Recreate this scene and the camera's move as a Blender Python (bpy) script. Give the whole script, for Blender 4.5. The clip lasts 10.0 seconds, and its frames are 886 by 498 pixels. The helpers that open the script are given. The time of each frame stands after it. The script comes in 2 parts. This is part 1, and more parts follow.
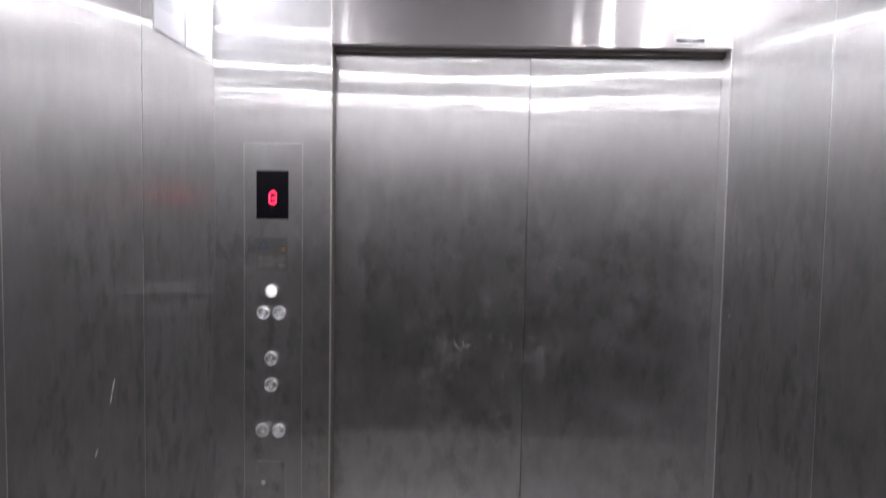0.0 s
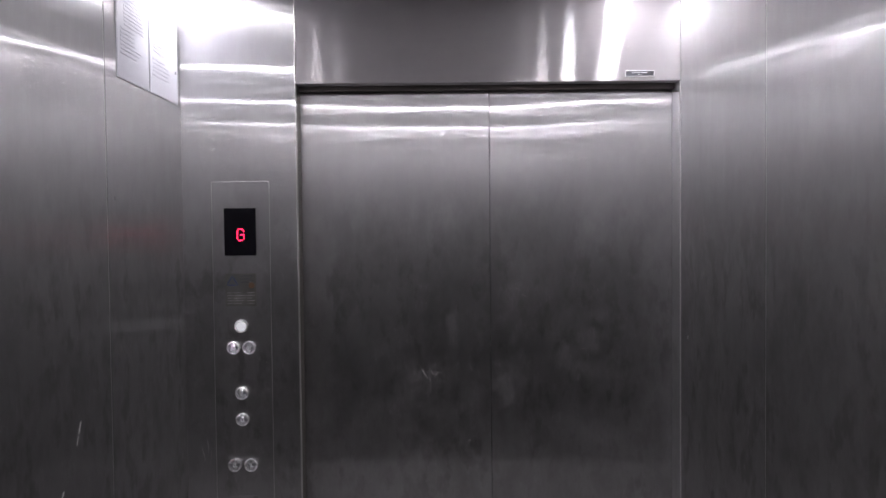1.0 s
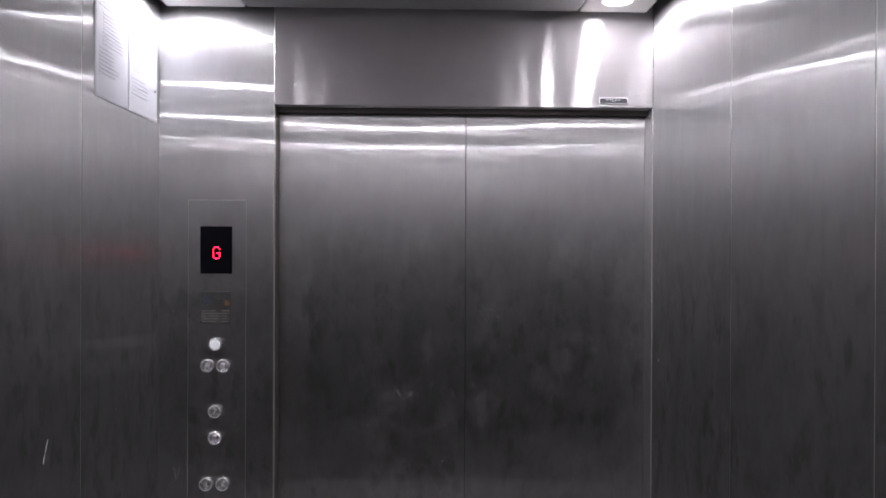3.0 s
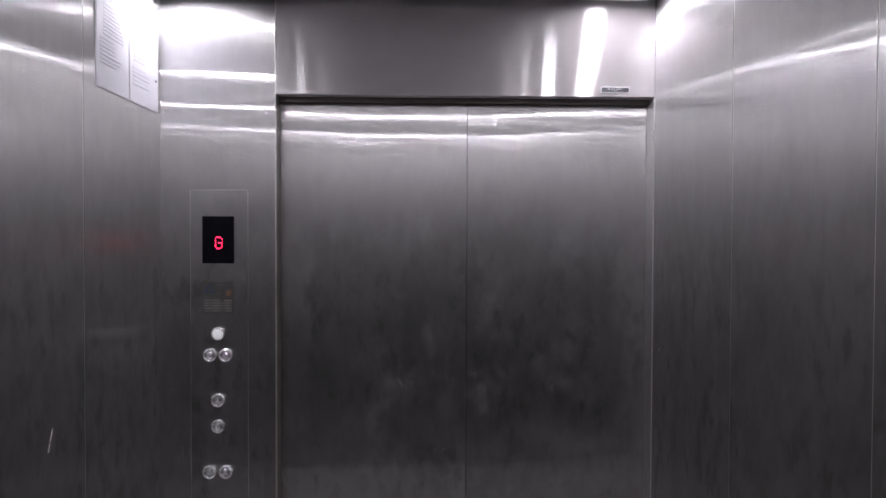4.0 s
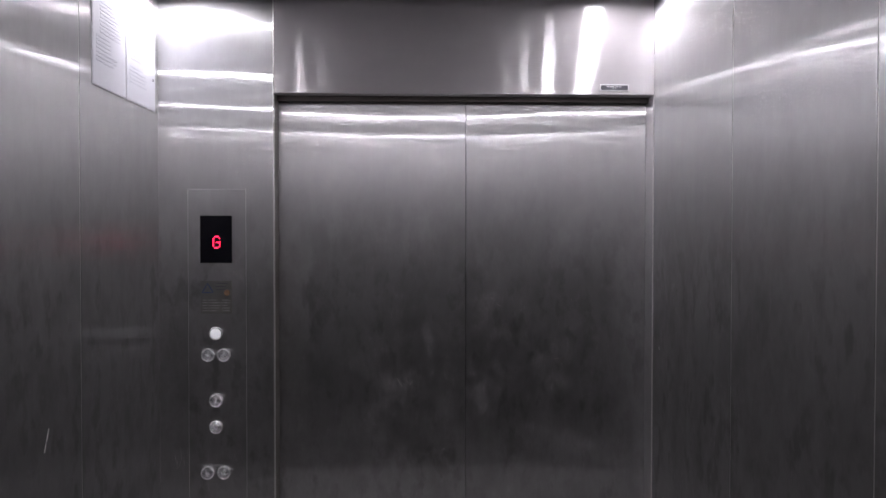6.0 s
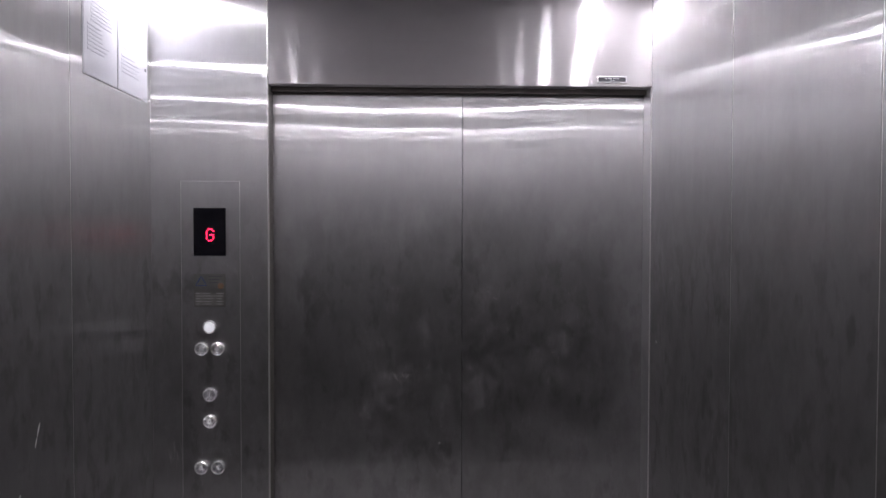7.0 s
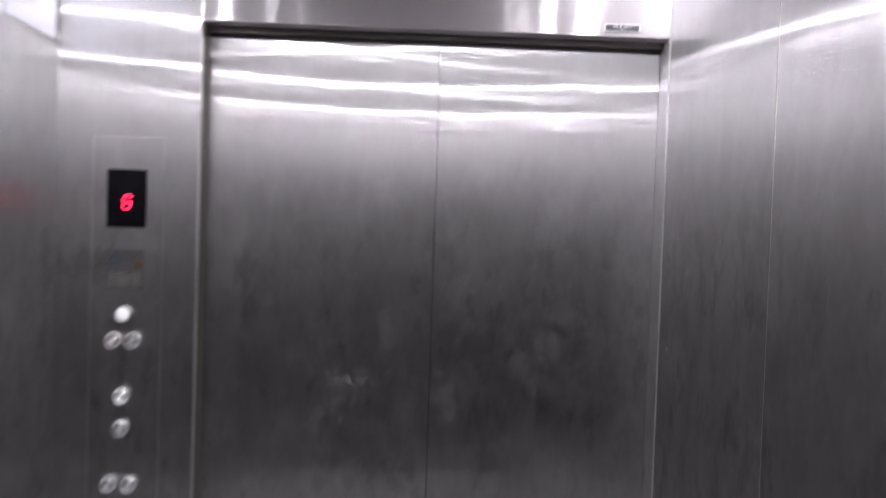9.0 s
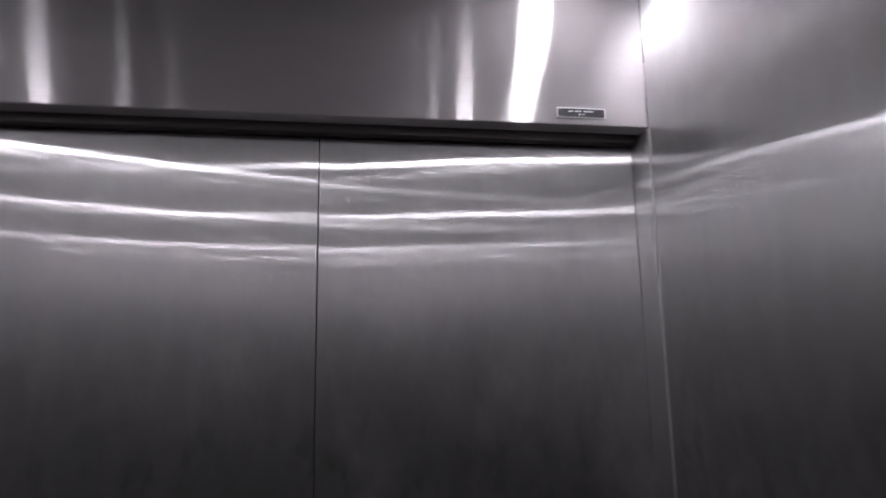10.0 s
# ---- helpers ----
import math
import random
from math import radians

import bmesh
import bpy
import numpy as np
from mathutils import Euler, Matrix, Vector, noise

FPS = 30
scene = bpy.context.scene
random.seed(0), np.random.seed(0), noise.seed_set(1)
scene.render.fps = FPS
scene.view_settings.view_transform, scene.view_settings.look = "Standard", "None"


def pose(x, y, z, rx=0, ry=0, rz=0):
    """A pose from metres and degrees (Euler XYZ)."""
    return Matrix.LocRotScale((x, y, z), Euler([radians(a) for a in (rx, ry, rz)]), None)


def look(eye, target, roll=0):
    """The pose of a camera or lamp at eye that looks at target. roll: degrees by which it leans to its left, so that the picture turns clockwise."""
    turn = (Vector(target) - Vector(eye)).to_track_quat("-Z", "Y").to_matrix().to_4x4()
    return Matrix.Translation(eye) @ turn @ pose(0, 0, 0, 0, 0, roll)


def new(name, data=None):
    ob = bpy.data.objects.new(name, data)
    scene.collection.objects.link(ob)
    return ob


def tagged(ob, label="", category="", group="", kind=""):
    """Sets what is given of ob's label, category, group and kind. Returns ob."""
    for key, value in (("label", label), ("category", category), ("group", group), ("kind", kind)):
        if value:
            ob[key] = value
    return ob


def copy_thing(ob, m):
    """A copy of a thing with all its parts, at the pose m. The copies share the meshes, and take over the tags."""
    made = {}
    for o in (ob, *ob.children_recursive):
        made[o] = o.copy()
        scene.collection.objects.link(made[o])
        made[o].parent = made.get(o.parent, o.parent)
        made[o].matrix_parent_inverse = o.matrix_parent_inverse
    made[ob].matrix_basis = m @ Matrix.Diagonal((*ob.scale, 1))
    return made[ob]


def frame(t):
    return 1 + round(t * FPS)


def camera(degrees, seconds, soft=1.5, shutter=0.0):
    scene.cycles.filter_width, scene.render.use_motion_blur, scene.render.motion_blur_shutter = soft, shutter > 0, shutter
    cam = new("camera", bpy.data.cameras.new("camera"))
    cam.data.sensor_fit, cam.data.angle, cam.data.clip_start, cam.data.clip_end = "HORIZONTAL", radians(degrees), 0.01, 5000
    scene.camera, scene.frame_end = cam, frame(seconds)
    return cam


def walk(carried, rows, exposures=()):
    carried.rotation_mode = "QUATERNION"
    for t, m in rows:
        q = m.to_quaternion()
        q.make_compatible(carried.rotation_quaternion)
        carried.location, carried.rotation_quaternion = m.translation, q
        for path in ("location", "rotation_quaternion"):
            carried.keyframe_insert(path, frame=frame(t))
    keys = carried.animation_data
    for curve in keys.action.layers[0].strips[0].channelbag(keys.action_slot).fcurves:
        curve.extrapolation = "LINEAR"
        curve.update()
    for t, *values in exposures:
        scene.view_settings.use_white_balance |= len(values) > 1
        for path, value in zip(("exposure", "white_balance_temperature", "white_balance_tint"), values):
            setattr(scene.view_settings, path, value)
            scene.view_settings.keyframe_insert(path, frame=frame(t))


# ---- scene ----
cam = camera(67.4, 10.0, shutter=0.5)
PATH = [
    (0, (0.29, -1.564, 1.67), (0.254, 0.432, 1.547), 1.0),
    (0.5, (0.324, -1.592, 1.699), (0.303, 0.408, 1.71), -0.1),
    (1, (0.338, -1.602, 1.691), (0.347, 0.397, 1.637), -0.6),
    (1.5, (0.362, -1.614, 1.705), (0.364, 0.386, 1.671), -0.3),
    (2, (0.371, -1.62, 1.705), (0.389, 0.38, 1.684), -0.1),
    (3.5, (0.357, -1.618, 1.702), (0.418, 0.381, 1.7), 0.3),
    (4, (0.362, -1.622, 1.706), (0.411, 0.377, 1.666), 0.2),
    (4.5, (0.366, -1.618, 1.702), (0.434, 0.38, 1.669), 0.2),
    (5, (0.352, -1.617, 1.71), (0.418, 0.382, 1.717), 0.2),
    (5.5, (0.367, -1.619, 1.704), (0.41, 0.38, 1.688), 0.0),
    (7, (0.359, -1.601, 1.693), (0.427, 0.397, 1.644), 0.1),
    (7.5, (0.361, -1.597, 1.687), (0.43, 0.401, 1.619), 0.1),
    (8, (0.388, -1.567, 1.677), (0.485, 0.427, 1.562), -0.5),
    (8.2, (0.399, -1.544, 1.698), (0.541, 0.445, 1.553), -0.4),
    (8.5, (0.432, -1.496, 1.658), (0.465, 0.498, 1.511), 1.0),
    (8.6, (0.45, -1.465, 1.653), (0.469, 0.527, 1.483), 2.1),
    (8.8, (0.457, -1.403, 1.649), (0.448, 0.593, 1.521), 3.0),
    (9, (0.454, -1.319, 1.646), (0.495, 0.68, 1.599), 1.9),
    (9.2, (0.474, -1.227, 1.672), (0.607, 0.766, 1.765), 0.3),
    (9.4, (0.454, -1.142, 1.704), (0.64, 0.842, 1.866), -1.9),
    (9.5, (0.472, -1.097, 1.719), (0.658, 0.887, 1.885), -1.8),
    (9.7, (0.491, -1.007, 1.732), (0.739, 0.966, 1.945), -1.6),
    (9.8, (0.501, -0.955, 1.741), (0.771, 1.011, 1.986), -1.7),
    (10, (0.495, -0.835, 1.716), (0.796, 1.109, 2.075), -1.0),
]
EXPOSURE = [(0, 4.95, 6600, 4), (0.3, 4.28, 6550, 6), (0.5, 3.94, 6500, 7), (1.0, 4.10, 6500, 9), (1.5, 4.06, 6500, 9), (2.0, 4.00, 6500, 8), (4.0, 4.02, 6500, 10), (4.5, 4.06, 6500, 10), (5.0, 3.97, 6500, 9), (5.5, 4.00, 6500, 9), (7.0, 4.16, 6500, 10), (7.5, 4.22, 6500, 10),
            (8.0, 4.38, 6500, 10), (8.5, 4.64, 6500, 10), (8.8, 4.76, 6500, 10), (9.0, 4.66, 6500, 10), (9.2, 4.04, 6500, 10),
            (9.4, 3.66, 6500, 10), (9.6, 3.48, 6500, 10), (9.8, 3.38, 6500, 10), (10.0, 3.16, 6500, 10)]
walk(cam, [(t, look(eye, target, roll)) for t, eye, target, roll in PATH], EXPOSURE)

# ---- world and light ----
world = bpy.data.worlds.new("lift_shaft")
scene.world = world
world.use_nodes = True
world.node_tree.nodes["Background"].inputs["Color"].default_value = (0.02, 0.02, 0.022, 1)
world.node_tree.nodes["Background"].inputs["Strength"].default_value = 0.01
LAMP_POWER = 18.6

# ---- plan, metres ----
XL, XR = -0.28, 0.92          # side walls
YB = -2.15                    # back wall
HEAD = 2.0465                 # underside of the transom
ROOF = 2.27                   # underside of the hung ceiling
TOP = 2.44                    # top of the car shell
DOOR_Y = 0.053                # face of the door leaves


# ---- materials ----
def nodes_of(name):
    m = bpy.data.materials.new(name)
    m.use_nodes = True
    t = m.node_tree
    t.nodes.clear()
    out = t.nodes.new("ShaderNodeOutputMaterial")
    return m, t, out


def add(t, kind, links=(), **values):
    n = t.nodes.new(kind)
    for k, v in values.items():
        n.inputs[k.replace("_", " ")].default_value = v
    for socket, source in links:
        t.links.new(source, n.inputs[socket])
    return n


def grain_noise(t, at, stretch, detail=2.0, rough=0.5):
    m = add(t, "ShaderNodeMapping", [("Vector", at)], Scale=stretch)
    return add(t, "ShaderNodeTexNoise", [("Vector", m.outputs[0])], Scale=1.0, Detail=detail, Roughness=rough).outputs[0]


def span(t, source, a, b, c, d):
    n = add(t, "ShaderNodeMapRange", [("Value", source)], From_Min=a, From_Max=b, To_Min=c, To_Max=d)
    return n.outputs[0]


def sums(t, op, a, b):
    n = t.nodes.new("ShaderNodeMath")
    n.operation = op
    for i, v in enumerate((a, b)):
        if isinstance(v, (int, float)):
            n.inputs[i].default_value = v
        else:
            t.links.new(v, n.inputs[i])
    return n.outputs[0]


def lobe_of(along, across):
    """Roughness and anisotropy of a lobe from its slopes along and across the grain."""
    r = math.sqrt(along * across)
    return math.sqrt(r), 1.0 - along / r


def brushed_steel(name, grain="z", tone=(0.735, 0.726, 0.735), along=0.0019, across=0.26, haze=0.36, haze_along=0.092, haze_across=0.55, dent=0.002, film=0.008, grime=0.20, mottle=1.0, smear=0.055, rubbed=None, dabs=()):
    """Hairline-finished stainless sheet: sharp along the grain, wide across it, with a greasy film and soft dents.
    rubbed: x0, x1, z0, z1 and strength of a dull zone worn by hands; dabs: x, z, half width, half height and strength of pale hand marks."""
    sharp, spread = lobe_of(along, across)
    haze_rough, haze_spread = lobe_of(haze_along, haze_across)
    m, t, out = nodes_of(name)
    co = t.nodes.new("ShaderNodeTexCoord").outputs["Object"]
    info = t.nodes.new("ShaderNodeObjectInfo").outputs["Random"]
    shift = add(t, "ShaderNodeVectorMath", [(0, co)])
    mul = sums(t, "MULTIPLY", info, 31.0)
    t.links.new(mul, shift.inputs[1])
    p = shift.outputs[0]
    up = grain == "z"
    hair = grain_noise(t, p, (700, 700, 6) if up else (6, 700, 700), 3)
    streak = grain_noise(t, p, (45, 45, 2.2) if up else (2.2, 45, 45), 4, 0.6)
    smudge = grain_noise(t, p, (8, 8, 3.2) if up else (3, 8, 8), 6, 0.62)
    blot = grain_noise(t, p, (26, 26, 14), 4, 0.6)
    wave = grain_noise(t, p, (1.9, 1.9, 1.3) if up else (2.2, 1.5, 2.0), 0.7, 0.4)

    dribble = grain_noise(t, p, (48, 48, 11) if up else (9, 48, 48), 5, 0.62)
    tint = add(t, "ShaderNodeMix", [("Factor", span(t, sums(t, "ADD", sums(t, "ADD", sums(t, "MULTIPLY", hair, 0.25), sums(t, "MULTIPLY", streak, 0.4)), sums(t, "MULTIPLY", dribble, 0.35)), 0.25, 0.75, 0.0, 1.0))])
    tint.data_type = "RGBA"
    tint.inputs[6].default_value = (*[c * 0.95 for c in tone], 1)
    tint.inputs[7].default_value = (*[min(1, c * 1.05) for c in tone], 1)
    wipe = grain_noise(t, p, (30, 30, 15) if up else (9, 30, 30), 3, 0.55)
    height = t.nodes.new("ShaderNodeSeparateXYZ")
    t.links.new(co, height.inputs[0])
    touch = sums(t, "MULTIPLY", span(t, wipe, 0.44, 0.62, 0.0, 1.0), span(t, smudge, 0.37, 0.55, 0.0, 1.0))
    # hands reach up to about 1.75 m
    touch = sums(t, "MULTIPLY", touch, span(t, sums(t, "ADD", height.outputs[2], sums(t, "MULTIPLY", smudge, 0.35)), 1.78, 2.00, 1.0, 0.0))
    low = span(t, sums(t, "ADD", height.outputs[2], sums(t, "MULTIPLY", smudge, 0.35)), 1.74, 1.95, 1.0, 0.0)
    dirt = sums(t, "MULTIPLY", span(t, dribble, 0.34, 0.74, 0.0, 1.0), span(t, smudge, 0.42, 0.6, 0.25, 1.0))
    dirt = sums(t, "MULTIPLY", dirt, low)
    cloud = grain_noise(t, p, (13, 13, 8) if up else (8, 13, 13), 5, 0.6)
    dirt = sums(t, "MAXIMUM", sums(t, "MULTIPLY", dirt, 0.6), sums(t, "MULTIPLY", span(t, cloud, 0.42, 0.72, 0.0, 0.9), low))
    soil = sums(t, "MAXIMUM", touch, dirt)
    worn = add(t, "ShaderNodeMix", [("Factor", sums(t, "MULTIPLY", soil, grime)), (6, tint.outputs[2])])
    worn.data_type = "RGBA"
    worn.inputs[7].default_value = (0.16, 0.15, 0.14, 1)
    colour = worn.outputs[2]
    if rubbed:
        x0, x1, z0, z1, depth = rubbed
        ragged = sums(t, "MULTIPLY", sums(t, "SUBTRACT", wipe, 0.5), 0.10)
        fray = sums(t, "MULTIPLY", sums(t, "SUBTRACT", smudge, 0.5), 0.5)
        ex, ez = sums(t, "ADD", height.outputs[0], ragged), sums(t, "ADD", height.outputs[2], fray)
        zone = sums(t, "MULTIPLY", span(t, ex, x0 - 0.012, x0 + 0.02, 0.0, 1.0), span(t, ex, x1 - 0.02, x1 + 0.02, 1.0, 0.0))
        zone = sums(t, "MULTIPLY", zone, sums(t, "MULTIPLY", span(t, ez, z0 - 0.12, z0 + 0.06, 0.0, 1.0), span(t, ez, z1 - 0.10, z1 + 0.05, 1.0, 0.0)))
        zone = sums(t, "MULTIPLY", zone, span(t, smudge, 0.3, 0.65, 0.55, 1.0))
        dull = add(t, "ShaderNodeMix", [("Factor", sums(t, "MULTIPLY", zone, depth)), (6, colour)])
        dull.data_type = "RGBA"
        dull.inputs[7].default_value = (0.13, 0.128, 0.13, 1)
        colour = dull.outputs[2]

    bump1 = add(t, "ShaderNodeBump", [("Height", wave)], Strength=1.0, Distance=dent)
    bump2 = add(t, "ShaderNodeBump", [("Height", hair), ("Normal", bump1.outputs[0])], Strength=0.02, Distance=0.0003)
    n = bump2.outputs[0]
    tang = add(t, "ShaderNodeCombineXYZ", X=0.0 if up else 1.0, Y=0.0, Z=1.0 if up else 0.0).outputs[0]

    r1 = span(t, smudge, 0.3, 0.75, sharp, sharp * 1.12)
    g1 = add(t, "ShaderNodeBsdfAnisotropic", [("Color", colour), ("Roughness", r1), ("Normal", n), ("Tangent", tang)], Anisotropy=spread)
    g2 = add(t, "ShaderNodeBsdfAnisotropic", [("Color", colour), ("Normal", n), ("Tangent", tang)], Roughness=haze_rough, Anisotropy=haze_spread)
    g1.distribution = g2.distribution = "GGX"
    hz = span(t, sums(t, "ADD", sums(t, "MULTIPLY", smudge, 0.65), sums(t, "MULTIPLY", blot, 0.35)), 0.3, 0.7, haze * 0.9, min(1, haze * 1.1))
    metal = add(t, "ShaderNodeMixShader", [(0, hz), (1, g1.outputs[0]), (2, g2.outputs[0])])
    grease = add(t, "ShaderNodeBsdfDiffuse", Color=(0.51, 0.478, 0.495, 1))
    patchy = sums(t, "MULTIPLY", span(t, smudge, 0.32, 0.7, 0.15, 2.2), span(t, blot, 0.34, 0.66, 0.35, 1.9))
    f = sums(t, "MULTIPLY", sums(t, "ADD", sums(t, "MULTIPLY", patchy, mottle), 1.0 - mottle), film)
    f = sums(t, "ADD", f, sums(t, "MULTIPLY", sums(t, "MULTIPLY", touch, span(t, blot, 0.46, 0.66, 0.0, 1.0)), film * 7.0))
    # pale wiped smears left by cloths and hands
    far = add(t, "ShaderNodeMapping", [("Vector", p)], Scale=(21, 21, 13), Rotation=(0.0, 0.6, 0.0))
    wisp = add(t, "ShaderNodeTexNoise", [("Vector", far.outputs[0])], Scale=1.0, Detail=7.0, Roughness=0.66, Distortion=0.9).outputs[0]
    reach = span(t, height.outputs[2], 1.72, 1.95, 1.0, 0.0)
    wisps = sums(t, "MULTIPLY", sums(t, "MULTIPLY", span(t, wisp, 0.53, 0.72, 0.0, 1.0), reach), smear)
    f = sums(t, "ADD", f, wisps)
    speck = grain_noise(t, p, (150, 150, 42) if up else (42, 150, 150), 2, 0.5)
    flecks = sums(t, "MULTIPLY", sums(t, "MULTIPLY", span(t, speck, 0.58, 0.70, 0.0, 1.0), span(t, wisp, 0.48, 0.62, 0.0, 1.0)), low)
    f = sums(t, "ADD", f, sums(t, "MULTIPLY", flecks, smear * 2.1))
    for x, z, wide, tall, strength in dabs:
        near = add(t, "ShaderNodeMapping", [("Vector", co)], Location=(-x / wide, 0.0, -z / tall), Scale=(1 / wide, 0.0, 1 / tall))
        ball = add(t, "ShaderNodeTexGradient", [("Vector", near.outputs[0])])
        ball.gradient_type = "SPHERICAL"
        mark = sums(t, "MULTIPLY", span(t, ball.outputs[1], 0.0, 0.6, 0.0, 1.0), span(t, sums(t, "ADD", wisp, sums(t, "MULTIPLY", speck, 0.4)), 0.62, 0.84, 0.0, 1.0))
        f = sums(t, "ADD", f, sums(t, "MULTIPLY", mark, strength))
    full = add(t, "ShaderNodeMixShader", [(0, f), (1, metal.outputs[0]), (2, grease.outputs[0])])
    t.links.new(full.outputs[0], out.inputs[0])
    return m


def surface(name, colour, rough=0.5, metal=0.0, vary=0.12, scale=40.0, bump=0.0, coat=0.0, glow=0.0, gloss=0.5):
    """Paint, plastic, rubber, cast metal: two scales of noise over a base colour."""
    m, t, out = nodes_of(name)
    co = t.nodes.new("ShaderNodeTexCoord").outputs["Object"]
    fine = grain_noise(t, co, (scale * 8,) * 3, 3)
    broad = grain_noise(t, co, (scale,) * 3, 4)
    both = sums(t, "ADD", sums(t, "MULTIPLY", fine, 0.4), sums(t, "MULTIPLY", broad, 0.6))
    mix = add(t, "ShaderNodeMix", [("Factor", both)])
    mix.data_type = "RGBA"
    mix.inputs[6].default_value = (*[c * (1 - vary) for c in colour], 1)
    mix.inputs[7].default_value = (*[min(1, c * (1 + vary)) for c in colour], 1)
    b = add(t, "ShaderNodeBsdfPrincipled", [("Base Color", mix.outputs[2]), ("Roughness", span(t, broad, 0.3, 0.7, rough * 0.85, min(1, rough * 1.15)))],
            Metallic=metal, Coat_Weight=coat, Specular_IOR_Level=gloss)
    if bump:
        bp = add(t, "ShaderNodeBump", [("Height", fine)], Strength=0.4, Distance=bump)
        t.links.new(bp.outputs[0], b.inputs["Normal"])
    if glow:
        b.inputs["Emission Color"].default_value = (*colour, 1)
        b.inputs["Emission Strength"].default_value = glow
    t.links.new(b.outputs[0], out.inputs[0])
    return m


def glowing(name, colour, power):
    m, t, out = nodes_of(name)
    e = add(t, "ShaderNodeEmission", Color=(*colour, 1), Strength=power)
    t.links.new(e.outputs[0], out.inputs[0])
    return m


DABS = ((0.540, 1.555, 0.060, 0.075, 0.120), (0.508, 1.300, 0.055, 0.085, 0.098), (0.297, 1.310, 0.070, 0.070, 0.090), (0.713, 1.420, 0.040, 0.035, 0.090),
        (0.382, 1.465, 0.035, 0.050, 0.075), (0.746, 1.175, 0.080, 0.045, 0.090), (0.240, 1.560, 0.110, 0.035, 0.045), (0.680, 1.680, 0.150, 0.060, 0.038))
STEEL_WALL = brushed_steel("wall_steel", "z", tone=(0.66, 0.652, 0.66), across=0.21, haze=0.46, grime=0.40, smear=0.08, film=0.006)
STEEL_DOOR = brushed_steel("door_steel", "z", tone=(0.70, 0.692, 0.70), along=0.002, across=0.26, haze=0.50, film=0.008, dent=0.0026, grime=0.37, smear=0.07, rubbed=(0.065, 0.835, 1.24, 1.72, 0.30), dabs=DABS)
STEEL_JAMB = brushed_steel("jamb_steel", "z", tone=(0.84, 0.83, 0.84), across=0.26, haze=0.5, film=0.02, dent=0.0004)
STEEL_REAR = brushed_steel("rear_steel", "z", tone=(0.80, 0.79, 0.80), along=0.004, across=0.24, haze=0.55, haze_along=0.04, dent=0.0003, grime=0.15)
# near-black sheet added out of view to darken what the doors mirror
REFLECTED_DARK = brushed_steel("reflected_dark_stand_in", "z", tone=(0.055, 0.053, 0.055), dent=0.0003, film=0.004)
STEEL_HEAD = brushed_steel("transom_steel", "x", along=0.003, across=0.17, haze=0.42, dent=0.0004, film=0.36, haze_along=0.03, haze_across=0.8, mottle=0.0, grime=0.05)
STEEL_PLATE = brushed_steel("faceplate_steel", "z", tone=(0.66, 0.652, 0.66), along=0.0016, across=0.21, haze=0.46, dent=0.0012, film=0.009, grime=0.45, smear=0.08)
DARK = surface("dark_paint", (0.015, 0.015, 0.016), 0.7, vary=0.3)
TRACK = surface("track_steel", (0.075, 0.066, 0.062), 0.5, metal=0.6, vary=0.25)
REVEAL = surface("reveal_bronze", (0.17, 0.152, 0.138), 0.34, metal=0.55, vary=0.3, scale=25)
SOFFIT = surface("soffit_grey", (0.30, 0.295, 0.29), 0.42, metal=0.25, vary=0.08, scale=14)
JOINT = surface("joint_metal", (0.72, 0.71, 0.70), 0.34, metal=0.9, vary=0.15, scale=60)
RUBBER = surface("black_rubber", (0.012, 0.012, 0.012), 0.75)
FLOOR = surface("floor_granite", (0.62, 0.61, 0.60), 0.35, vary=0.38, scale=60, bump=0.0006)
CEIL_PAINT = surface("ceiling_paint", (0.70, 0.70, 0.68), 0.45, vary=0.05, scale=12)
CHROME = surface("polished_metal", (0.96, 0.96, 0.97), 0.055, metal=0.82, vary=0.05, scale=200)
CAP_METAL = surface("satin_metal", (0.60, 0.60, 0.62), 0.13, metal=0.84, vary=0.15, scale=300)
CAP_WHITE = surface("lit_white_plastic", (0.86, 0.86, 0.9), 0.3, vary=0.03, glow=0.018)
BLACK_GLASS = surface("black_acrylic", (0.004, 0.004, 0.006), 0.18, vary=0.2, gloss=0.2)
PAPER = surface("notice_paper", (0.58, 0.58, 0.63), 0.6, vary=0.03, scale=20, coat=0.1)
INK = surface("grey_ink", (0.49, 0.49, 0.55), 0.6, vary=0.15, scale=300)
INK_DARK = surface("dark_ink", (0.10, 0.10, 0.12), 0.6, vary=0.15, scale=300)
WALLET = surface("clear_wallet_edge", (0.70, 0.70, 0.74), 0.25, vary=0.05, coat=0.5)
SIGN_GREY = surface("sign_grey", (0.035, 0.035, 0.042), 0.75, vary=0.15, scale=150)
SIGN_WHITE = surface("sign_white", (0.78, 0.78, 0.80), 0.4, vary=0.05)
DECAL = brushed_steel("decal_film", "z", tone=(0.40, 0.39, 0.37), along=0.006, across=0.25, haze=0.6, dent=0.0002, film=0.006, grime=0.2)
DECAL_BLUE = surface("decal_blue", (0.05, 0.09, 0.22), 0.5, vary=0.25, scale=200)
DECAL_ORANGE = surface("decal_orange", (0.13, 0.075, 0.04), 0.5, vary=0.25, scale=200)
DECAL_LINE = surface("decal_line", (0.44, 0.43, 0.42), 0.5, vary=0.25, scale=200)
SMEAR = surface("dull_smear", (0.30, 0.29, 0.285), 0.6, vary=0.4, scale=250)
SCRATCH = surface("bare_scratch", (0.75, 0.74, 0.72), 0.45, metal=0.3, vary=0.3, scale=400)
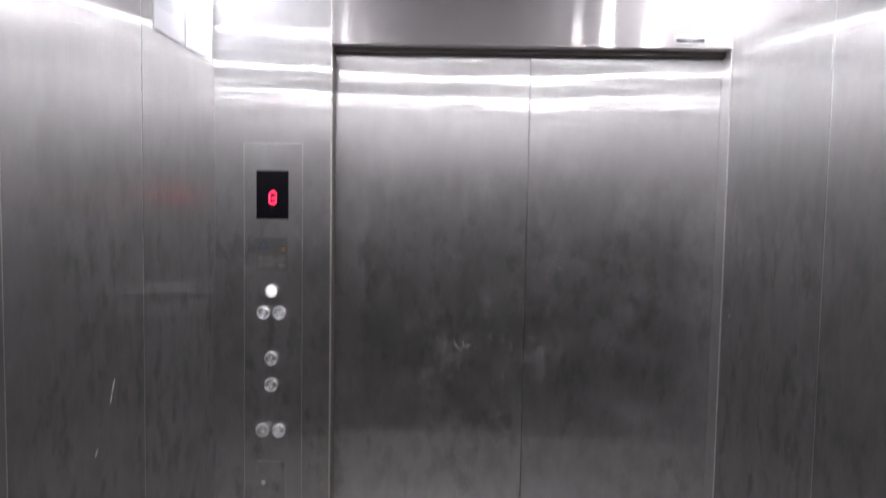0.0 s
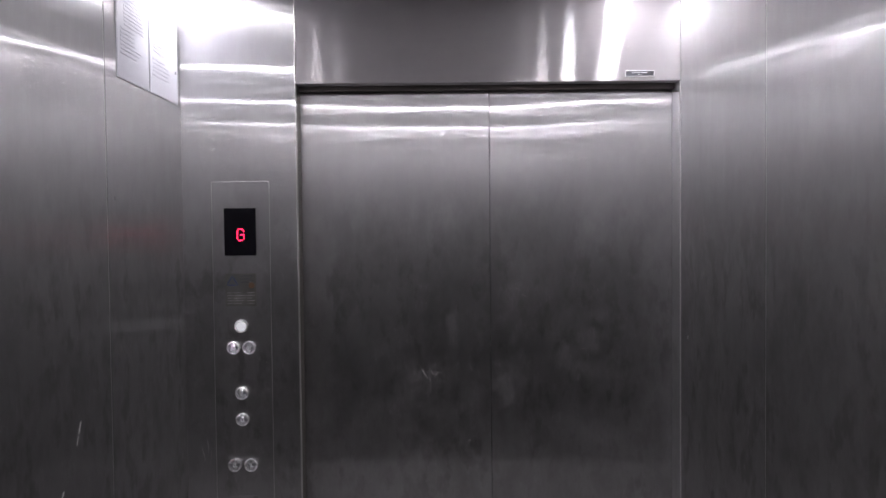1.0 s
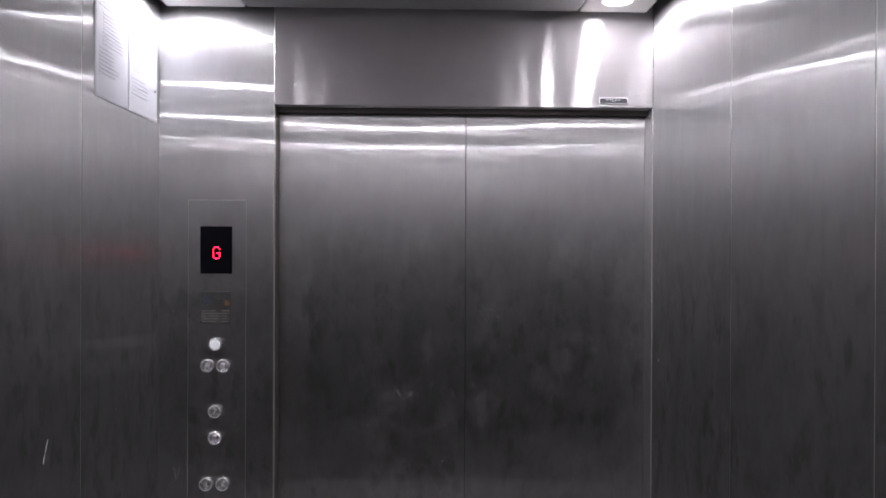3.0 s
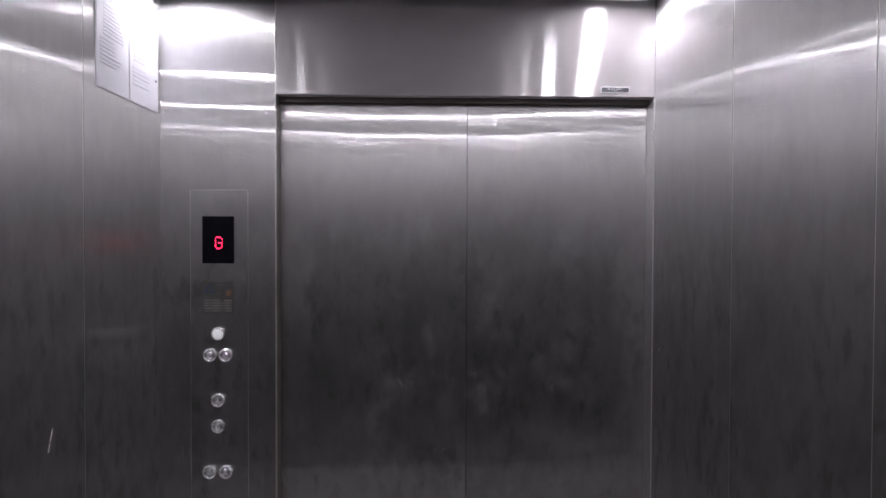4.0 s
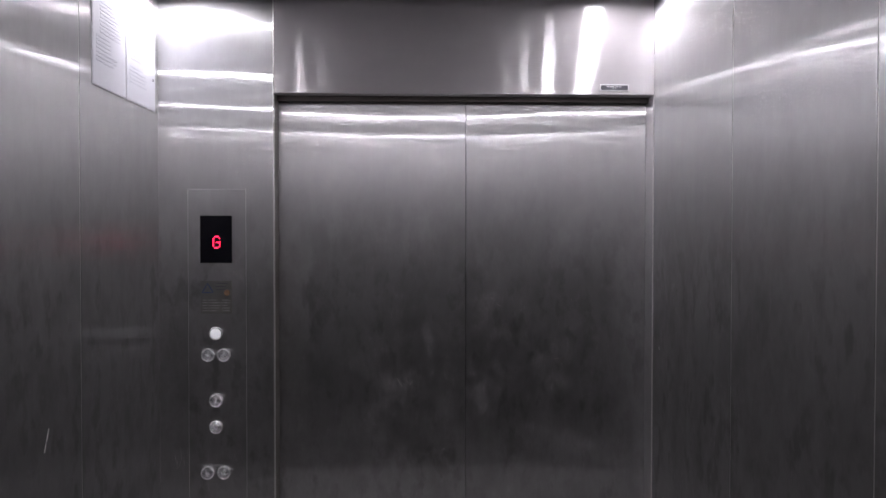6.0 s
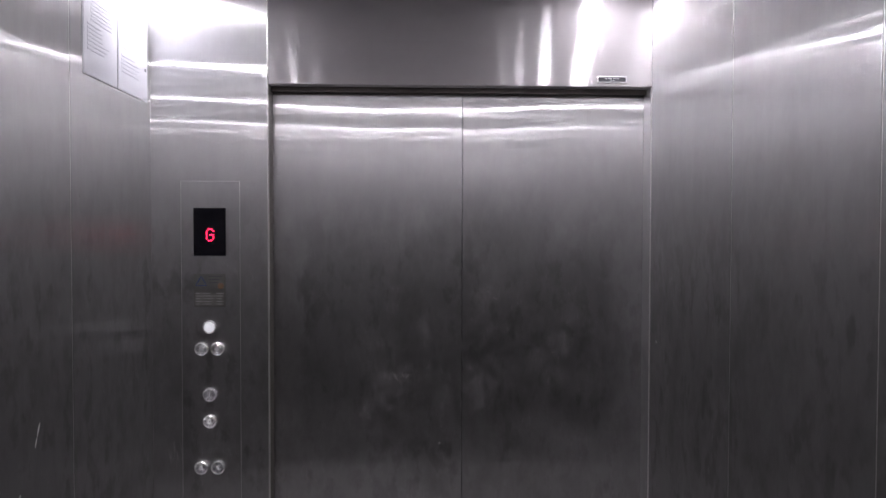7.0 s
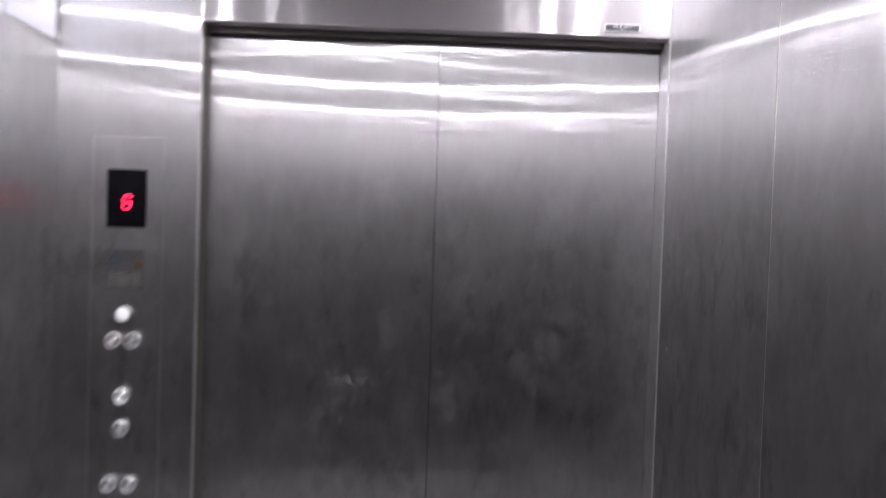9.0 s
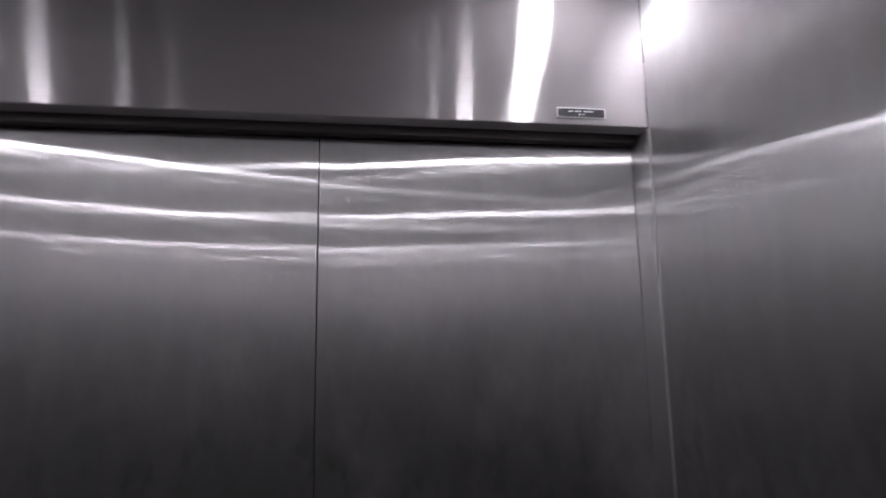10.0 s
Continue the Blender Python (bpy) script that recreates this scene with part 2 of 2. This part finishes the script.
LENS = glowing("lamp_lens", (0.965, 0.925, 1.0), LAMP_POWER)
RED_LED = glowing("red_led", (1.0, 0.016, 0.062), 0.5)


# ---- mesh helpers ----
def finish(ob, bm, material, smooth=False):
    bmesh.ops.recalc_face_normals(bm, faces=bm.faces)
    me = bpy.data.meshes.new(ob if isinstance(ob, str) else ob.name)
    bm.to_mesh(me)
    bm.free()
    me.materials.append(material)
    if smooth:
        for f in me.polygons:
            f.use_smooth = True
    return me


def part(name, bm, material, parent=None, label="", smooth=False):
    ob = new(name, finish(name, bm, material, smooth))
    ob.parent = parent
    if label:
        tagged(ob, label)
    return ob


def slab(lo, hi, bevel=0.0, segments=2):
    """A block between two corners with rounded edges."""
    bm = bmesh.new()
    bmesh.ops.create_cube(bm, size=1.0)
    for v in bm.verts:
        v.co = Vector([lo[i] + (v.co[i] + 0.5) * (hi[i] - lo[i]) for i in range(3)])
    if bevel:
        bmesh.ops.bevel(bm, geom=bm.edges[:], offset=bevel, segments=segments, affect="EDGES", profile=0.5)
    return bm


def turned(profile, steps=40, axis="y"):
    """A lathe-turned form; profile rows are (radius, height), closed at the axis where the radius is 0."""
    bm = bmesh.new()
    rings = []
    for r, h in profile:
        ring = []
        for k in range(steps if r > 1e-6 else 1):
            a = 2 * math.pi * k / steps
            u, v = r * math.cos(a), r * math.sin(a)
            ring.append(bm.verts.new((u, -h, v) if axis == "y" else (u, v, h)))
        rings.append(ring)
    for a, b in zip(rings, rings[1:]):
        for k in range(steps):
            i, j = k, (k + 1) % steps
            quad = [a[i % len(a)], a[j % len(a)], b[j % len(b)], b[i % len(b)]]
            unique = list(dict.fromkeys(quad))
            if len(unique) > 2:
                bm.faces.new(unique)
    return bm


def merged(*forms):
    out = bmesh.new()
    for bm in forms:
        me = bpy.data.meshes.new("tmp")
        bm.to_mesh(me)
        bm.free()
        out.from_mesh(me)
        bpy.data.meshes.remove(me)
    return out


def stroke_xz(x0, z0, x1, z1, width, y0, y1):
    """A thin straight bar lying on a front-facing plate."""
    d = Vector((x1 - x0, 0, z1 - z0))
    n = Vector((-d.z, 0, d.x)).normalized() * width / 2
    bm = bmesh.new()
    ends = [(Vector((x0, 0, z0)), 0.55), (Vector((x1, 0, z1)), 0.55), (Vector(((x0 + x1) / 2, 0, (z0 + z1) / 2)), 1.0)]
    a, b, c = ends
    ring = [a[0] + n * 0.5, c[0] + n, b[0] + n * 0.5, b[0] - n * 0.5, c[0] - n, a[0] - n * 0.5]
    low = [bm.verts.new((p.x, y1, p.z)) for p in ring]
    top = [bm.verts.new((p.x, y0, p.z)) for p in ring]
    bm.faces.new(top)
    bm.faces.new(low[::-1])
    for i in range(6):
        j = (i + 1) % 6
        bm.faces.new([low[i], low[j], top[j], top[i]])
    return bm


# ---- floor, shell and walls ----
floor = part("floor", slab((XL - 0.06, YB - 0.06, -0.05), (XR + 0.06, 0.14, 0.0)), FLOOR)
tagged(floor, "speckled pale grey granite floor of the lift car", "floor", kind="structure")


def panel_wall(name, label, side, cuts):
    """A side wall: a dark backing sheet and steel panels with fine open joints."""
    x = XL if side < 0 else XR
    back = part(name, slab((x, YB, 0), (x + side * 0.03, 0.0, TOP)) if side > 0 else slab((x - 0.03, YB, 0), (x, 0.0, TOP)), DARK)
    back.location.x = side * 0.014
    tagged(back, label, "wall", kind="structure")
    for y1, y0 in zip(cuts, cuts[1:]):
        if y0 > YB:
            c, d = sorted((x + side * 0.0007, x + side * 0.011))
            k = part("joint_strip", slab((c, y0 - 0.0010, 0.0), (d, y0 + 0.0010, TOP)), JOINT, back)
            k.matrix_parent_inverse = back.matrix_basis.inverted()
        a, b = sorted((x, x + side * 0.012))
        p = part("panel", slab((a, y0 + 0.0009, 0.0), (b, y1 - (0.0009 if y1 < 0 else 0.0002), TOP), 0.001, 2), STEEL_WALL, back)
        p.matrix_parent_inverse = back.matrix_basis.inverted()
    return back


wall_left = panel_wall("wall_left", "brushed stainless steel side wall panels beside the buttons", -1, [0.0, -0.361, -0.74, -1.12, -1.5, -1.86, YB])
wall_right = panel_wall("wall_right", "brushed stainless steel side wall panels, smudged and scuffed", 1, [0.0, -0.418, -0.808, -1.2, -1.59, -1.9, YB])

wall_back = part("wall_back", slab((XL - 0.04, YB - 0.04, 0), (XR + 0.04, YB - 0.014, TOP)), DARK)
tagged(wall_back, "brushed steel rear wall with an added dark sheet for the doors to mirror", "wall", kind="structure")
for x0, x1 in ((XL, 0.12), (0.12, 0.52), (0.52, XR)):
    part("panel", slab((x0 + 0.0008, YB - 0.012, 1.452), (x1 - 0.0008, YB, TOP), 0.001, 2), STEEL_REAR, wall_back)
    # added stand-in for a dark figure's reflection, only mirrored in the doors
    part("panel", slab((x0 + 0.0008, YB - 0.012, 0.35), (x1 - 0.0008, YB, 1.45), 0.001, 2), REFLECTED_DARK, wall_back)
    part("panel", slab((x0 + 0.0008, YB - 0.012, 0), (x1 - 0.0008, YB, 0.348), 0.001, 2), STEEL_REAR, wall_back)

# Front return beside the doors: a folded sheet that carries the control panel
wall_front = part("wall_front", slab((XL, 0.0, 0.0), (-0.004, 0.05, TOP), 0.0008, 2), STEEL_WALL)
tagged(wall_front, "brushed stainless steel front return panel beside the doors", "wall", kind="structure")
part("edge_trim", slab((-0.0058, -0.0005, 0.0), (-0.0036, 0.012, TOP), 0.0008, 2), JOINT, wall_front)
part("corner_bead", slab((XL - 0.0004, -0.0013, 0.0), (XL + 0.0013, 0.0004, TOP), 0.0005, 2), STEEL_PLATE, wall_front)
part("reveal", slab((-0.0045, 0.0135, 0.0), (-0.0030, 0.0505, HEAD - 0.0005), 0.0004, 1), REVEAL, wall_front, "dull brownish door reveal")
jamb = part("door_jamb", slab((XR - 0.002, 0.0015, 0.0), (XR + 0.06, 0.10, HEAD + 0.1), 0.0015, 2), STEEL_JAMB)
tagged(jamb, "narrow brushed steel door jamb", "door jamb", kind="structure")

part("edge_trim", slab((XR - 0.0025, -0.0012, 0.0), (XR + 0.0005, 0.0012, HEAD - 0.002), 0.0004, 1), JOINT, jamb)
transom = part("transom", slab((-0.003, 0.0, HEAD), (XR, 0.03, TOP), 0.0018, 3), STEEL_HEAD)
tagged(transom, "brushed stainless steel transom above the lift doors", "transom", kind="structure")
track = part("door_track", slab((-0.003, 0.031, HEAD - 0.0125), (XR - 0.003, 0.049, HEAD + 0.2), 0.0015), TRACK)
tagged(track, "dark metal door track under the transom", "door track", kind="structure")
shaft = part("backdrop", slab((XL - 0.06, 0.105, -0.05), (XR + 0.12, 0.125, TOP)), DARK)
tagged(shaft, "dark landing side behind the closed doors", "backdrop", kind="structure")

# Two centre-opening leaves, shut, with folded edges and a dark gap
SEAM = 0.463
for name, x0, x1 in (("door_1", -0.06, SEAM - 0.0006), ("door_2", SEAM + 0.0006, XR + 0.03)):
    if name == "door_2":
        x1 = XR - 0.0026
    leaf = part(name, slab((x0, DOOR_Y, 0.006), (x1, DOOR_Y + 0.032, HEAD + 0.12), 0.0013, 3), STEEL_DOOR)
    tagged(leaf, "closed brushed stainless steel lift door leaf with smudges", "lift door", "pair of lift doors", "structure")
    xe = x1 + 0.0002 if name == "door_1" else x0 - 0.0002
    part("edge_seal", slab((min(xe, xe + (0.0007 if name == "door_1" else -0.0007)), DOOR_Y + 0.008, 0.01),
                           (max(xe, xe + (0.0007 if name == "door_1" else -0.0007)), DOOR_Y + 0.028, HEAD + 0.1)), RUBBER, leaf)
sill = part("door_sill", slab((-0.003, 0.002, -0.004), (XR - 0.003, 0.104, 0.004), 0.001), TRACK)
tagged(sill, "grooved metal door sill", "door sill", kind="structure")

# ---- ceiling: roof of the car, a hung tray with two lamp strips and a broad middle panel ----
roof = part("ceiling", slab((XL - 0.05, YB - 0.05, TOP), (XR + 0.08, 0.13, TOP + 0.03)), DARK)
tagged(roof, "dark roof of the lift car above the hung ceiling", "ceiling", kind="structure")
GAP = 0.028
tray = part("hung_ceiling", merged(
    slab((XL + GAP, YB + GAP, ROOF), (-0.066, -GAP, ROOF + 0.022), 0.004),
    slab((0.729, YB + GAP, ROOF), (XR - GAP, -GAP, ROOF + 0.022), 0.004)), CEIL_PAINT)
tagged(tray, "hung pale ceiling tray with a dark gap round its edge", "ceiling", kind="structure")
middle = part("ceiling_panel", merged(slab((-0.063, YB + GAP, ROOF + 0.001), (0.726, -GAP, ROOF + 0.021), 0.003),
                                      slab((-0.055, YB + 0.1, ROOF - 0.016), (0.718, -0.10, ROOF + 0.0005), 0.006, 3)), SOFFIT)
tagged(middle, "grey metal middle panel of the hung ceiling", "ceiling panel", kind="structure")


def ceiling_lamp():
    lamp = new("ceiling_light")
    tagged(lamp, "small round recessed ceiling spotlight, switched on", "ceiling light", "ceiling spotlights")
    part("trim_ring", turned([(0.0266, 0.004), (0.030, -0.003), (0.037, -0.004), (0.040, -0.003), (0.041, 0.0), (0.0266, 0.004)], 40, "z"), CEIL_PAINT, lamp, smooth=True)
    part("lens", turned([(0, -0.0044), (0.009, -0.0041), (0.017, -0.0029), (0.023, -0.0010), (0.0268, 0.0012), (0.0268, 0.003), (0, 0.003)], 24, "z"), LENS, lamp, "glowing white lens")
    return lamp


first = ceiling_lamp()
first.location = (0.799, -0.112, ROOF)
for x in (0.799, -0.199):
    for y in (-0.112, -0.765, -1.385, -2.02):
        if (x, y) != (0.799, -0.112):
            copy_thing(first, Matrix.Translation((x, y, ROOF)))

# ---- control panel ----
PX = -0.1425
control = part("control_panel", slab((-0.2095, -0.0016, 0.86), (-0.071, 0.002, 1.815), 0.0012, 3), STEEL_PLATE)
tagged(control, "tall brushed steel lift control panel with round push buttons", "control panel")
display = part("display", slab((-0.180, -0.0046, 1.637), (-0.104, -0.0012, 1.751), 0.0012, 2), BLACK_GLASS, control, "black floor display with a red letter")
GLYPH = ("01110", "10001", "10000", "10111", "10001", "10001", "01110")
dot = turned([(0, 0.0010), (0.0011, 0.0009), (0.0015, 0.0004), (0.0015, -0.0004)], 10)
dot_mesh = finish("led_dot", dot, RED_LED)
for r, row in enumerate(GLYPH):
    for c, on in enumerate(row):
        if on == "1":
            d = new("led_dot", dot_mesh)
            d.parent = display
            d.location = (-0.1405 + (c - 2) * 0.0038, -0.0046, 1.687 - (r - 3) * 0.0045)

BUTTONS = ((PX - 0.0005, 1.467, "plain"), (-0.162, 1.415, "close"), (-0.1245, 1.415, "open"), (-0.1435, 1.305, "bar"),
           (-0.1435, 1.241, "letter"), (-0.1645, 1.1295, "bell"), (-0.125, 1.1295, "fan"))
ring_profile = [(0.0128, 0.0024)] + [(0.0154 - 0.0026 * math.cos(a), 0.0042 + 0.0040 * math.sin(a)) for a in [math.pi * k / 12 for k in range(1, 12)]] + [(0.0180, 0.0030), (0.0182, -0.001)]
ring_mesh = finish("push_button", turned(ring_profile, 44), CHROME, True)
cap_profile = [(0, 0.0064), (0.003, 0.0063), (0.006, 0.0060), (0.0084, 0.0054), (0.0088, 0.0046), (0.0096, 0.0046), (0.0101, 0.0054), (0.0112, 0.0053), (0.0122, 0.0036), (0.0130, 0.0024), (0.0132, -0.001)]
cap_mesh = finish("cap", turned(cap_profile, 36), CAP_METAL, True)
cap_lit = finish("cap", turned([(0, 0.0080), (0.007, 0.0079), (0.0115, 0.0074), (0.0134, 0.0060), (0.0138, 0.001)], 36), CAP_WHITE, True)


def marks(kind):
    y0, y1 = -0.0070, -0.0050
    s = lambda a, b, c, d, w=0.0012: stroke_xz(a, b, c, d, w, y0, y1)
    if kind == "close":
        return merged(s(-0.006, 0.003, -0.001, 0), s(-0.006, -0.003, -0.001, 0), s(0.006, 0.003, 0.001, 0), s(0.006, -0.003, 0.001, 0), s(0, -0.005, 0, 0.005))
    if kind == "open":
        return merged(s(-0.001, 0.003, -0.006, 0), s(-0.001, -0.003, -0.006, 0), s(0.001, 0.003, 0.006, 0), s(0.001, -0.003, 0.006, 0), s(0, -0.005, 0, 0.005))
    if kind == "bar":
        return merged(s(-0.0008, -0.0055, 0.0012, 0.0055, 0.0020))
    if kind == "letter":
        ring = [(math.cos(math.radians(a)) * 0.0038, math.sin(math.radians(a)) * 0.0055) for a in range(40, 341, 30)]
        return merged(*[s(a[0], a[1], b[0], b[1], 0.0014) for a, b in zip(ring, ring[1:])], s(0.0036, -0.002, 0.0036, 0.0), s(0.0008, 0.0, 0.0038, 0.0))
    if kind == "bell":
        return merged(s(-0.004, -0.003, 0.004, -0.003), s(-0.004, -0.003, -0.002, 0.004), s(0.004, -0.003, 0.002, 0.004), s(-0.002, 0.004, 0.002, 0.004), s(0, -0.0055, 0, -0.004))
    return merged(s(-0.004, -0.004, 0.004, 0.004), s(-0.004, 0.004, 0.004, -0.004), s(0, -0.0055, 0, 0.0055))


for x, z, kind in BUTTONS:
    b = new("push_button", ring_mesh)
    b.parent = control
    b.location = (x, -0.0016, z)
    b.scale = (0.92, 1.0, 0.92)
    tagged(b, "round chrome push button with a lit white cap" if kind == "plain" else "round chrome push button with a raised marking")
    cap = new("cap", cap_lit if kind == "plain" else cap_mesh)
    cap.parent = b
    if kind != "plain":
        part("marking", marks(kind), SIGN_WHITE, b)

for x0, x1 in ((-0.2097, -0.2092), (-0.0714, -0.0708)):
    part("plate_edge", slab((x0, -0.0019, 0.862), (x1, -0.0010, 1.813), 0.0002, 1), JOINT, control)

# Small service flap with a key lock under the buttons
flap = part("service_flap", slab((-0.179, -0.0030, 0.905), (-0.111, -0.0008, 1.0525), 0.0007, 2), STEEL_PLATE, control, "small brushed steel service flap")
lock = part("key_lock", turned([(0, 0.0016), (0.0022, 0.0017), (0.0042, 0.0022), (0.0056, 0.0014), (0.0060, -0.0004)], 24), CHROME, flap, "small chrome key lock", True)
lock.location = (-0.163, -0.0030, 1.0)

# Printed notice under the display: a dim triangle, a shape and lines of small print
notice = part("warning_decal", slab((-0.180, -0.0021, 1.515), (-0.1055, -0.0015, 1.594), 0.0002, 1), DECAL, control, "dim dark printed warning decal")
part("triangle", merged(stroke_xz(-0.176, 1.566, -0.163, 1.588, 0.0024, -0.0026, -0.0019), stroke_xz(-0.150, 1.566, -0.163, 1.588, 0.0024, -0.0026, -0.0019),
                        stroke_xz(-0.176, 1.566, -0.150, 1.566, 0.0022, -0.0026, -0.0019)), DECAL_BLUE, notice, "small blue triangle")
part("picture", turned([(0, 0.0006), (0.007, 0.0006), (0.0075, 0.0)], 14), DECAL_ORANGE, notice, "faded orange patch").location = (-0.117, -0.0020, 1.565)
for i in range(5):
    z = 1.5475 - i * 0.0064
    part("text_line", merged(stroke_xz(-0.176, z, -0.165 + 0.003 * (i % 2), z, 0.0016, -0.0026, -0.0019),
                             stroke_xz(-0.162, z, -0.140 + 0.004 * ((i * 3) % 4), z, 0.0014, -0.0026, -0.0019),
                             stroke_xz(-0.128, z, -0.110 - 0.005 * (i % 3 == 2), z, 0.0016, -0.0026, -0.0019)), DECAL_LINE, notice)
for i in range(3):
    z = 1.588 - i * 0.0075
    part("text_line", stroke_xz(-0.144, z, -0.113 - 0.006 * (i % 2), z, 0.0018, -0.0026, -0.0019), INK_DARK, notice)

# ---- sign on the transom ----
sign = part("name_plate", slab((0.7865, -0.0018, 2.0565), (0.8565, 0.0004, 2.0712), 0.0004, 1), SIGN_WHITE)
tagged(sign, "small grey label with a white border above the doors", "label")
part("face", slab((0.7880, -0.0022, 2.0580), (0.8550, -0.0010, 2.0697), 0.0002, 1), SIGN_GREY, sign, "dark grey printed face")
for a, b in ((0.803, 0.8055), (0.8063, 0.809), (0.8118, 0.8145), (0.8152, 0.818), (0.8188, 0.821), (0.8245, 0.827), (0.828, 0.831), (0.832, 0.8345), (0.8355, 0.8385)):
    part("text_line", slab((a, -0.0025, 2.0650), (b, -0.0018, 2.0666)), SIGN_WHITE, sign)
for a, b in ((0.8175, 0.8205), (0.8235, 0.8258)):
    part("text_line", slab((a, -0.0025, 2.0605), (b, -0.0018, 2.0622)), SIGN_WHITE, sign)

# ---- two paper notices in clear wallets on the side wall ----
rng = random.Random(4)


def paper_notice(y0, y1, z0, z1, blocks, label):
    sheet = part("paper_notice", slab((XL, y0, z0), (XL + 0.0022, y1, z1), 0.0007, 1), WALLET)
    tagged(sheet, label, "notice", "paper notices")
    part("sheet", slab((XL + 0.0015, y0 + 0.003, z0 + 0.003), (XL + 0.0026, y1 - 0.003, z1 - 0.002)), PAPER, sheet, "white printed sheet")
    for a, b, top, low, step, ink in blocks:
        bars = []
        z = top
        while z > low:
            end = b - rng.random() * (b - a) * 0.45
            bars.append(slab((XL + 0.0020, a, z - step * 0.32), (XL + 0.0031, max(a + 0.006, end), z)))
            z -= step
        part("text_block", merged(*bars), ink, sheet, "lines of small unreadable print")
    return sheet


paper_notice(-0.316, -0.1735, 1.994, 2.236, [(-0.300, -0.195, 2.222, 2.175, 0.0085, INK), (-0.285, -0.190, 2.165, 2.105, 0.0075, INK), (-0.300, -0.205, 2.095, 2.045, 0.008, INK)],
             "white paper notice in a clear wallet on the steel wall")
paper_notice(-0.1705, -0.019, 1.994, 2.236, [(-0.075, -0.030, 2.215, 2.130, 0.0075, INK), (-0.150, -0.060, 2.120, 2.085, 0.0075, INK), (-0.155, -0.050, 2.072, 2.030, 0.0085, INK),
                                            (-0.036, -0.029, 2.070, 2.056, 0.02, INK_DARK)],
             "white printed notice sheet beside the front corner")

# ---- scratches and marks ----


def scratch_front(parent, rows, y, material=SCRATCH):
    for x0, z0, x1, z1, w in rows:
        part("scratch", stroke_xz(x0, z0, x1, z1, w, y - 0.0004, y + 0.0006), material, parent)


scratch_front(wall_front, [(-0.2445, 1.172, -0.238, 1.140, 0.0014), (-0.238, 1.166, -0.2395, 1.138, 0.0012), (-0.231, 1.192, -0.229, 1.160, 0.0014),
                           (-0.229, 1.160, -0.236, 1.140, 0.0012), (-0.224, 1.166, -0.2215, 1.145, 0.0012), (-0.2145, 1.188, -0.213, 1.165, 0.0014)], 0.0, SMEAR)
scratch_front(control, [(-0.0845, 1.381, -0.0835, 1.377, 0.003), (-0.1065, 1.412, -0.094, 1.402, 0.0008)], -0.0016, SMEAR)


def scratch_side(parent, x, side, rows):
    for y0, z0, y1, z1, w in rows:
        bm = stroke_xz(y0, z0, y1, z1, w, -0.0004, 0.0008)
        for v in bm.verts:
            v.co = Vector((x + side * v.co.y, v.co.x, v.co.z))
        s = part("scratch", bm, SCRATCH if w > 0.0021 else SMEAR, parent)
        s.matrix_parent_inverse = parent.matrix_basis.inverted()


scratch_side(wall_left, XL, -1, [(-0.470, 1.372, -0.478, 1.352, 0.003), (-0.479, 1.349, -0.484, 1.335, 0.0022), (-0.526, 1.272, -0.533, 1.261, 0.004), (-0.33, 1.765, -0.332, 1.757, 0.002)])
scratch_side(wall_right, XR, 1, [(-0.045, 1.438, -0.045, 1.431, 0.003)])

left_leaf, right_leaf = bpy.data.objects["door_1"], bpy.data.objects["door_2"]
scratch_front(left_leaf, [(0.312, 1.343, 0.3185, 1.331, 0.0024), (0.322, 1.327, 0.3285, 1.337, 0.0026), (0.3285, 1.337, 0.331, 1.339, 0.0016),
                          (0.403, 1.163, 0.411, 1.166, 0.005), (0.290, 1.345, 0.304, 1.322, 0.003)], DOOR_Y, SMEAR)
scratch_front(right_leaf, [(0.541, 1.531, 0.552, 1.526, 0.004), (0.526, 1.548, 0.531, 1.544, 0.004), (0.730, 1.545, 0.732, 1.537, 0.002),
                           (0.687, 1.392, 0.699, 1.394, 0.002), (0.713, 1.168, 0.722, 1.166, 0.0022)], DOOR_Y, SMEAR)
# a small dimple pressed outwards near the meeting edge
dimple = part("dent", turned([(0, 0.00045), (0.002, 0.00035), (0.004, 0.00015), (0.006, 0.0)], 24), STEEL_DOOR, right_leaf, smooth=True)
dimple.location = (0.500, DOOR_Y - 0.00005, 1.947)
